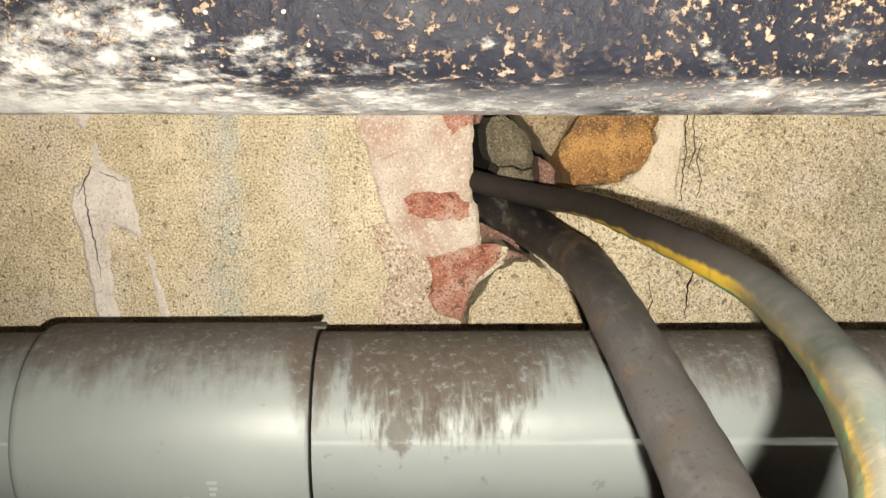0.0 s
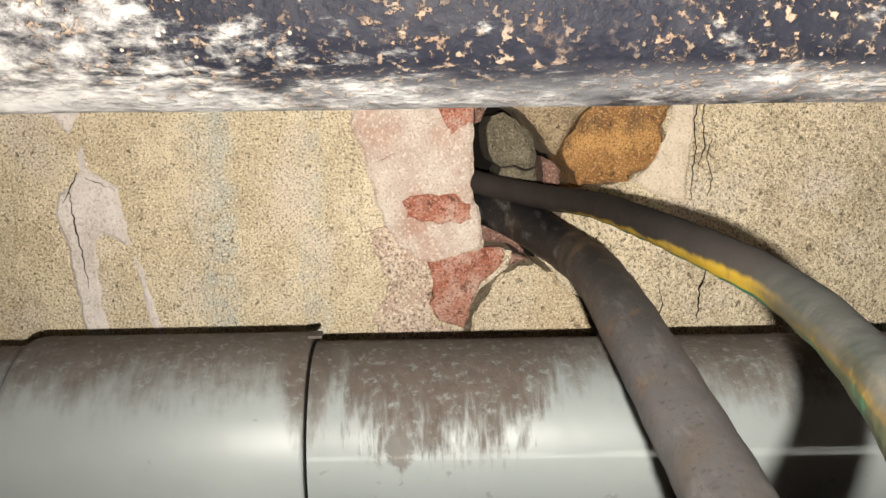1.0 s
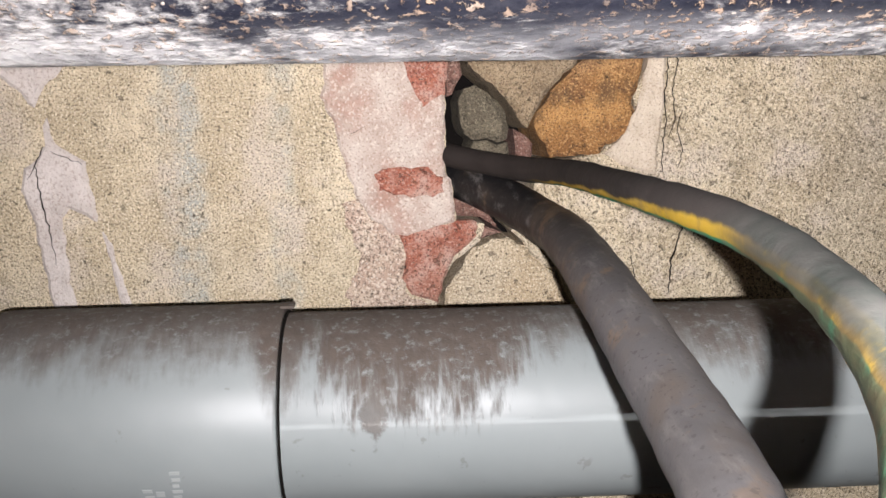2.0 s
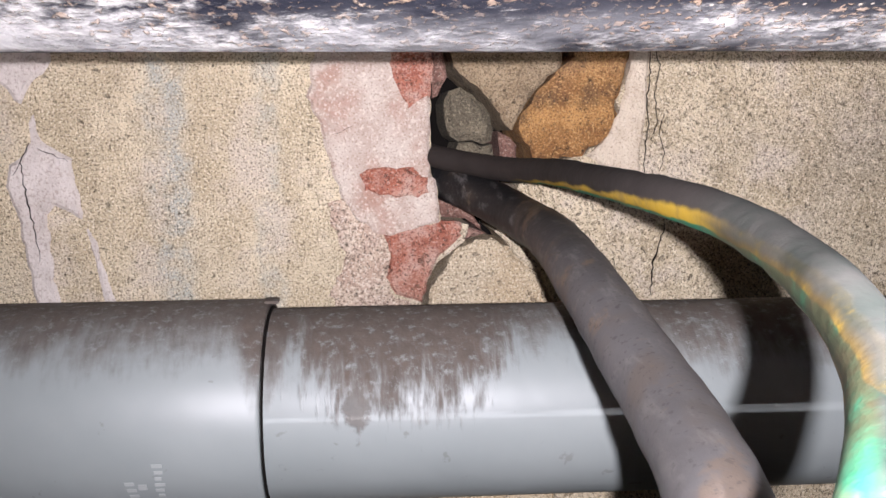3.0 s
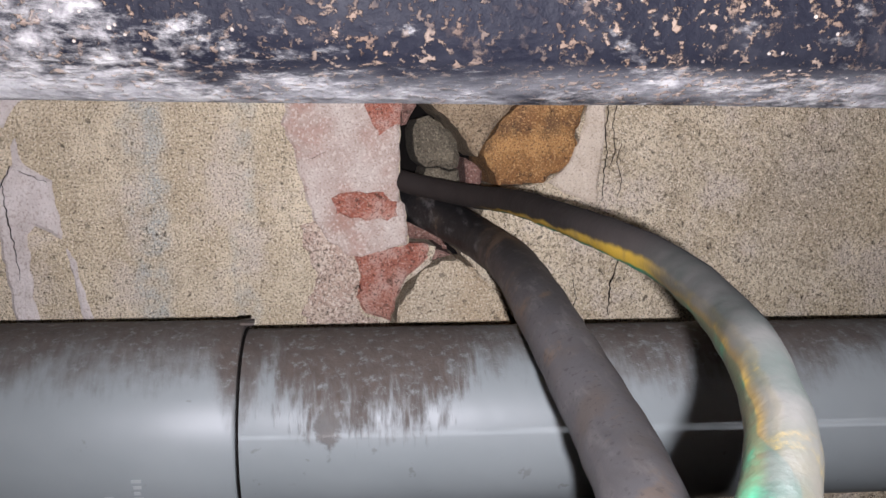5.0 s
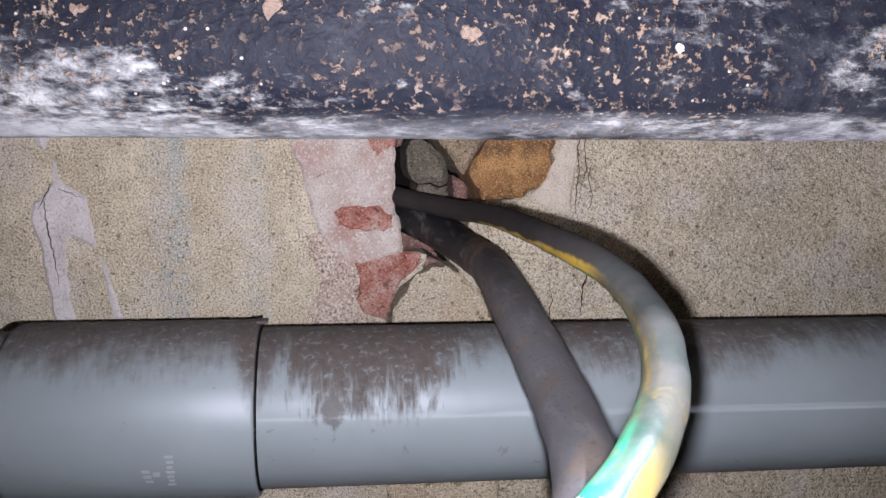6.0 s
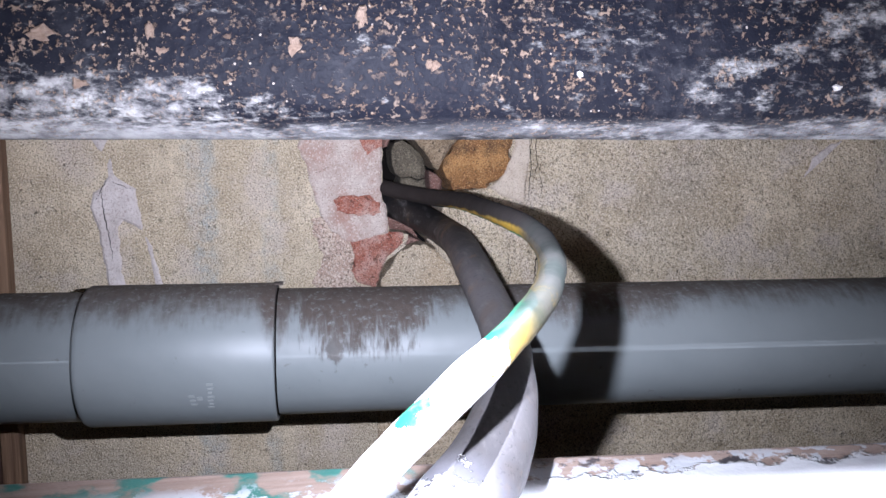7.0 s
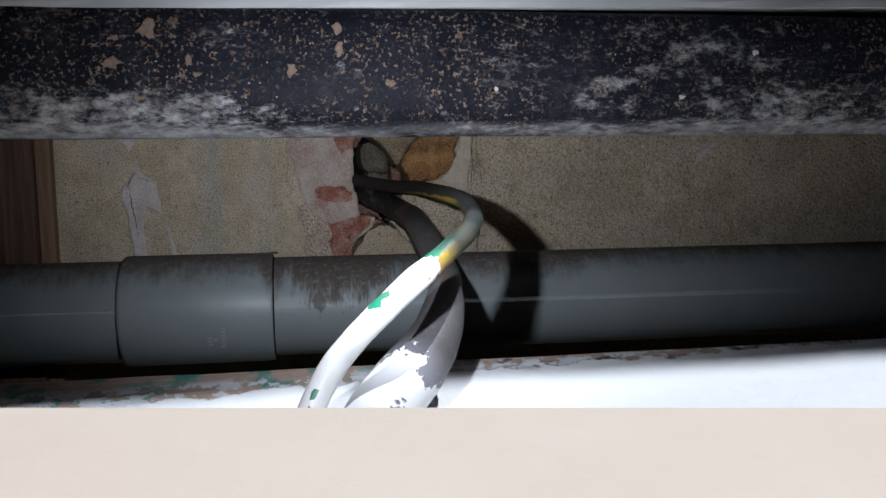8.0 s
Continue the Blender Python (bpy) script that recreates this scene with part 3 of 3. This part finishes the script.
part("brick", slab([(-30.8, 50.3), (-30.6, 43.2), (-28.7, 39.2), (-25.3, 31.9), (-22.6, 33.4), (-18.7, 35.9), (-18.1, 50.4)], -0.0009, 0.004, 0.0013, 0.0008, 15), BRICK, wall, "bare red brick face")
part("brick", slab([(-40.3, 14.2), (-35.7, 15.6), (-29.2, 15.9), (-24.2, 15.5), (-19.6, 12.7), (-19.4, 7.8), (-23.0, 6.5), (-29.3, 7.1), (-35.9, 7.8), (-39.2, 8.5)], -0.0009, 0.004, 0.0013, 0.0008, 16), BRICK, wall, "bare red brick face")
part("brick", slab([(-33.2, -3.9), (-24.5, -2.1), (-16.1, -0.6), (-10.1, -0.8), (-9.8, -5.8), (-13.8, -8.1), (-16.9, -10.7), (-19.3, -15.8), (-21.1, -19.1), (-22.2, -24.9), (-29.9, -21.9), (-32.8, -16.7), (-31.3, -10.0)], -0.0007, 0.004, 0.0013, 0.0008, 17), BRICK, wall, "worn red brick with crumbling edge")
part("limewash", slab([(-44.1, 8.2), (-37.7, 1.8), (-32.5, -3.6), (-30.6, -10.0), (-32.1, -16.7), (-29.5, -22.2), (-22.3, -25.2), (-22.7, -29.0), (-46.7, -28.1), (-49.4, -19.6), (-44.6, -11.3), (-47.6, -2.9), (-49.7, 5.4)], -0.0004, 0.003, 0.0024, 0.0008, 24), PINK_RENDER, wall, "pinkish gritty render round the brick")
part("mortar", slab([(40.6, 60), (40.8, 46.7), (37.8, 31.5), (32, 21), (27.5, 17.9), (33, 14.5), (43.5, 11), (45.4, 30.2), (46.2, 46.7), (46.2, 60)], -0.0006, 0.005, 0.0009, 0.0008, 18), MORTAR, wall, "smooth pale mortar strip")
part("filler", slab([(-128.6, 31.5), (-127.2, 24.5), (-124, 22.4), (-119.4, 19.6), (-118.6, 13), (-117.5, 2.6), (-120.5, 4.2), (-124.6, 6.6), (-127, 4), (-126.4, -8), (-125.4, -21), (-125, -60), (-132, -60), (-131.5, -20.6), (-133.2, -8), (-134.4, 4), (-137, 12), (-135.8, 18), (-131.5, 21), (-129.6, 26)], -0.0010, 0.004, 0.0009, 0.0009, 19), SCAR, wall, "smeared pale plaster filler")
part("filler", slab([(-140, 60), (-123, 60), (-122.9, 46), (-127, 41.5), (-129.5, 39), (-131.5, 34.6), (-136, 40), (-142, 44)], -0.0010, 0.004, 0.0009, 0.0009, 20), SCAR, wall, "smeared pale plaster filler")
part("filler", slab([(-116, 0), (-114, -4), (-112.5, -12), (-109.6, -22), (-109, -34), (-111, -34), (-113, -20), (-115, -8)], -0.0006, 0.003, 0.0006, 0.0005, 21), SCAR, wall)
part("filler", slab([(176, 21), (182, 26), (194, 37), (189, 36), (180, 29)], -0.0006, 0.003, 0.0008, 0.0005, 22), SCAR, wall)
for k, (line, w) in enumerate((
        ([(-132.4, 19), (-132, 10), (-130.6, 2), (-129.4, -6), (-129.2, -9)], 0.00034), ([(-134.6, 15), (-132.6, 19.4), (-130, 24)], 0.0002), ([(-128, 22.6), (-124, 20.8), (-120, 18.6)], 0.0002),
        ([(46.3, 50), (46.6, 41), (45.4, 34), (46.4, 27), (45.2, 20), (45, 12)], 0.00020), ([(47.6, 50), (49.4, 43), (47.8, 36), (48.9, 29), (47.2, 22)], 0.00014), ([(50.6, 30), (49.6, 24), (51.2, 18), (49.8, 13)], 0.00010),
        ([(52, -3), (50.2, -9), (48.4, -15), (47.8, -25)], 0.00034), ([(36, -13), (37, -19), (36, -26)], 0.0002), ([(-47, 25), (-43.5, 26.4), (-41, 27.6)], 0.0003))):
    part("crack", ribbon(line, w, -0.0014 if line[0][0] < -100 else -0.0009), DARK, wall)
tagged(part("ground", block(-30, 30, -30, 30, -0.96, -0.9), SOIL), "dark soil ground, added out of view", "ground", kind="structure")
# unseen wall, added dark and wide to keep sky light off the cavity
tagged(part("sky_block_wall", block(-14, 14, -1.75, -1.55, -0.9, 3.6), OUTSIDE), "unseen dark wall, added opposite to keep sky light out", "wall", kind="structure")

# added light blocker above the pipe, out of view
tagged(part("soffit", block(-1.3, 1.3, -0.0895, 0.036, 0.0877, 0.11), DARK), "unseen dark block, added above the pipe to shut out sun", "soffit", kind="structure")

# unseen ceiling added to cut fill light; its gap lets sun on the ledge
top = bmesh.new()
xs, ys, zs = (-14, 0.10, 0.78, 14), (-1.55, -0.360, -0.142, 0.034), (1.00, 1.04)
grid = {(i, j, k): top.verts.new((xs[i], ys[j], zs[k])) for i in range(4) for j in range(4) for k in range(2)}
for i in range(3):
    for j in range(3):
        if (i, j) != (1, 1):
            top.faces.new([grid[a, b, 0] for a, b in ((i, j), (i, j + 1), (i + 1, j + 1), (i + 1, j))])
            top.faces.new([grid[a, b, 1] for a, b in ((i, j), (i + 1, j), (i + 1, j + 1), (i, j + 1))])
for a, b in (((1, 1), (2, 1)), ((2, 1), (2, 2)), ((2, 2), (1, 2)), ((1, 2), (1, 1))):
    top.faces.new((grid[a[0], a[1], 0], grid[b[0], b[1], 0], grid[b[0], b[1], 1], grid[a[0], a[1], 1]))
tagged(part("ceiling", top, OUTSIDE), "unseen dark ceiling, added to limit sun and fill to one gap", "ceiling", kind="structure")

# ---- timber post beside the wall ----
post = thing("timber_post", (-0.2, -0.006, -0.9), "dark brown stained timber post against the wall", "post")
part("post_body", block(-0.26, -0.1745, -0.014, -0.0002, -0.9, 1.2, 0.0015), BROWN, post)
part("edge_strip", block(-0.1743, -0.1672, -0.009, -0.0002, -0.9, 1.2, 0.0008), PALE_WOOD, post, "paler edge strip of the timber")

# ---- pipe ----
pipe = thing("waste_pipe", (0, -0.046, -0.0639), "grey plastic waste pipe with dirt settled along its top", "pipe")
R, C = 0.0235, 0.0258
part("pipe_body", turned([(-1.2, R), (1.2, R), (1.2, R - 0.002), (-1.2, R - 0.002)]), PVC, pipe, smooth=True)
coupling = part("coupling", turned([(-0.1310, R + 0.0001), (-0.1310, C - 0.0016), (-0.1307, C - 0.0008), (-0.1299, C - 0.0002), (-0.1287, C), (-0.064, C), (-0.0632, C - 0.0002), (-0.0629, C - 0.0005), (-0.0629, R + 0.0001)]), PVC, pipe, "straight solvent-weld coupling, grimy along the top", smooth=True)
part("joint_gap", turned([(-0.0628, R + 0.00005), (-0.0628, R + 0.0006), (-0.0625, R + 0.0004), (-0.0623, R + 0.00005)]), DARK, coupling, "dark gap at the coupling's mouth")
part("burr", block(-0.0640, -0.0605, -0.046, -0.041, -0.0146, -0.0138, 0.0003), PVC, coupling, "small burr of plastic")


def on_coupling(x, angle, w, h):
    """A raised bar of worn moulded lettering on the coupling, which cannot be read."""
    bm = bmesh.new()
    vs = []
    for r in (C - 0.0002, C + 0.00012):
        for dx, da in ((-w, -h), (w, -h), (w, h), (-w, h)):
            c = PIPE_MID + AXIS * (x + dx)
            a = angle + da
            vs.append(bm.verts.new(c + Vector((0, -math.cos(a), math.sin(a))) * r))
    for q in ((0, 1, 2, 3), (4, 5, 6, 7), (0, 1, 5, 4), (1, 2, 6, 5), (2, 3, 7, 6), (3, 0, 4, 7)):
        bm.faces.new([vs[k] for k in q])
    return bm


for k in range(7):
    part("marking", on_coupling(-0.0862 + 0.0002 * (k % 2), -0.20 - 0.065 * k, 0.0011 - 0.0002 * (k % 3), 0.016), MARK, coupling)
for k in range(3):
    part("marking", on_coupling(-0.0925 + 0.0003 * k, -0.38 - 0.075 * k, 0.0010, 0.018), MARK, coupling)
part("marking", on_coupling(-0.0898, -0.42, 0.0009, 0.03), MARK, coupling)

# ---- cables ----
earth = thing("earth_cable", (-0.058, -0.235, -0.044), "green and yellow earth cable, grimy, its end painted white", "cable")
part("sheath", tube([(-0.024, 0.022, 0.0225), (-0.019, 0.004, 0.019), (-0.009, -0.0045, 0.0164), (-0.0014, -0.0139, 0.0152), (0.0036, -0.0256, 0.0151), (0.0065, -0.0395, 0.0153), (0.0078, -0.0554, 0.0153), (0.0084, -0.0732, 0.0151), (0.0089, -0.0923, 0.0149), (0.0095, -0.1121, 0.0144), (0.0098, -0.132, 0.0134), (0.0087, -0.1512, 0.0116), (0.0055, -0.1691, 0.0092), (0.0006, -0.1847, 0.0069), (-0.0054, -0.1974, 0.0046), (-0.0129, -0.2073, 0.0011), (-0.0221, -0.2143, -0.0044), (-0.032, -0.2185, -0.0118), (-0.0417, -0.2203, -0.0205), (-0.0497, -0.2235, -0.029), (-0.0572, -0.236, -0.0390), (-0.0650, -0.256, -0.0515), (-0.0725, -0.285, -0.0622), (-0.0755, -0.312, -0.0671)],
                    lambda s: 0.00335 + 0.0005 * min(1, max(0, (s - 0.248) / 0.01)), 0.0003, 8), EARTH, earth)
power = thing("power_cable", (-0.03, -0.215, -0.044), "thick grey power cable, sooty, its end coated in flaking white paint", "cable")
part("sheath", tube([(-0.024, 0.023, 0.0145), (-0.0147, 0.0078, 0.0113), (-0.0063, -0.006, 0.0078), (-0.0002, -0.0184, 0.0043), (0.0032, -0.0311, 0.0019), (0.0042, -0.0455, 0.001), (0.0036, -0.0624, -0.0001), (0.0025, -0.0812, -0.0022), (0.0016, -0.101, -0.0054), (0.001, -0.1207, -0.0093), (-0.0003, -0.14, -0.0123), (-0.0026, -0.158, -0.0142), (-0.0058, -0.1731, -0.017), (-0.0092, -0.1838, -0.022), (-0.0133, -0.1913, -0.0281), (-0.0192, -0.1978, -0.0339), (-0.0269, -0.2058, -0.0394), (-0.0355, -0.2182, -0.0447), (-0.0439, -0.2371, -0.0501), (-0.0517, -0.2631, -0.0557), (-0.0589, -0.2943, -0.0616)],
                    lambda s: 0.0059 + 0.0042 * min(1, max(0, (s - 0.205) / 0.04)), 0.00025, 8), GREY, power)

# ---- beam over the gap, fascia, ledge and the added cream board ----
BEAM_Y, BEAM_LOW = -0.1120, 0.0384
beam = thing("timber_beam", (0, -0.115, 0.0386), "black-painted weathered timber beam with pale bloom and grit", "beam")
part("beam_body", extrude_x([(-0.096, 0.0440), (-0.108, BEAM_LOW + 0.0012), (BEAM_Y + 0.004, BEAM_LOW + 0.0003), (BEAM_Y, BEAM_LOW), (BEAM_Y - 0.0025, BEAM_LOW + 0.0006), (-0.1275, 0.0445), (-0.1300, 0.0490), (-0.1312, 0.0545), (-0.1317, 0.062), (-0.1312, 0.071), (-0.1300, 0.079), (-0.1285, 0.0850), (-0.1265, 0.0868), (-0.096, 0.0868)], -1.2, 1.2, 300, -0.034, -0.0051, 0.0007), BLACK, beam, smooth=True)
# dark strip added for the shade behind the beam, set out of view
part("back_dark_strip", block(-1.2, 1.2, -0.0955, -0.085, 0.0520, 0.0866), DARK, beam, "unseen dark strip added behind the beam")
for k, (x, z, w, h) in enumerate([(-104.7, 77.3, 5.1, 4.5), (-116.9, 75.0, 2.9, 2.0), (-118.3, 65.7, 5.1, 3.1), (-91.2, 66.7, 2.1, 2.9), (-88.6, 62.0, 2.1, 1.6), (-54.3, 63.7, 3.3, 3.9), (-36.0, 71.1, 2.9, 4.1), (-36.7, 78.9, 2.5, 3.5), (-109.4, 53.6, 3.9, 1.8), (-17.7, 58.6, 2.9, 2.5), (24.1, 56.2, 1.6, 1.4), (101.0, 52.9, 1.8, 1.5), (132.6, 70.5, 1.8, 1.8)]):
    rim = [(x + w * math.cos(a) * (0.62 + 0.6 * noise.noise(Vector((math.cos(a) * 1.4, math.sin(a) * 1.4, k)))), z + h * math.sin(a) * (0.62 + 0.7 * noise.noise(Vector((math.sin(a) * 1.6, math.cos(a) * 1.6, k + 9))))) for a in (math.tau * i / 16 for i in range(16))]
    part("flake", slab(rim, -0.1322 - 0.034 * x / 1000, 0.0022, 0.0013, 0.0004, 40 + k), FLAKE if k < 10 else LIME, beam, "loose crust of old cream paint" if k < 10 else "blob of white paint")
fascia = tagged(part("fascia_board", extrude_x([(-0.1285, 0.0874), (-0.1275, 0.0900), (-0.1100, 0.125), (-0.109, 1.6), (-0.085, 1.6), (-0.085, 0.0874)], -1.2, 1.2, 160, -0.034, 0.0125, 0.0009), WHITE), "white-painted fascia board above the black beam", "board")


def ledge_top(y):
    """Height of the ledge, which falls away from the wall like a sill; slope added to cut bounced light."""
    return -0.0440 + 0.176 * (y + 0.159)


ledge = thing("ledge_board", (0, -0.5, -0.9), "white-painted ledge board with a worn flaking back edge", "ledge")
part("board", extrude_x([(-0.157, -0.0445), (-0.1590, -0.0440), (-0.17, ledge_top(-0.17)), (-0.3, ledge_top(-0.3)), (-0.52, ledge_top(-0.52)), (-0.52, -0.14), (-0.157, -0.085)], -1.2, 1.2, 260, -0.05, 0.0, 0.0006), LEDGE, ledge)
part("support", block(-1.2, 1.2, -0.50, -0.20, -0.9, -0.1402), OUTSIDE, ledge, "rough masonry under the ledge")
for x, y, w, h in ((-0.010, -0.222, 0.0024, 0.0012), (-0.003, -0.228, 0.0015, 0.0007), (-0.084, -0.235, 0.0010, 0.003)):
    bm = bmesh.new()
    ring = [bm.verts.new((x + w * math.cos(a) * (1 + 0.4 * noise.noise(Vector((a, x * 99, 1)))), y + h * math.sin(a) + 0.5 * w * math.cos(a), ledge_top(y + h * math.sin(a) + 0.5 * w * math.cos(a)) + 0.0006)) for a in (k * math.tau / 14 for k in range(14))]
    bm.faces.new(ring)
    for f in bmesh.ops.extrude_face_region(bm, geom=list(bm.faces))["geom"]:
        if isinstance(f, bmesh.types.BMVert):
            f.co.z -= 0.0014
    part("paint_fleck", bm, TEAL, ledge, "fleck of teal paint")
# made-up board: stands in for a flat cream band low in the view
cream = thing("cream_stand_in", (0, -0.40, -0.075), "flat cream board, added on the ledge to fill the view's lower edge", "board")
turn = pose(0, -0.3198, 0, 0, 0, -14.70)
top = block(-0.34, 0.5, -0.17, 0.0, -0.0182, -0.0152, 0.0010)
top.transform(turn)
part("painted_face", top, CREAM, cream)
# added body under the board, dark so it bounces little light to the pipe
under = block(-0.336, 0.496, -0.166, -0.004, -0.0436, -0.0182)
under.transform(turn)
for v in under.verts:
    if v.co.z < -0.03:
        v.co.z = ledge_top(v.co.y) + 0.0008
part("dark_underside", under, BROWN, cream, "unseen underside, made dark to cut bounced light")
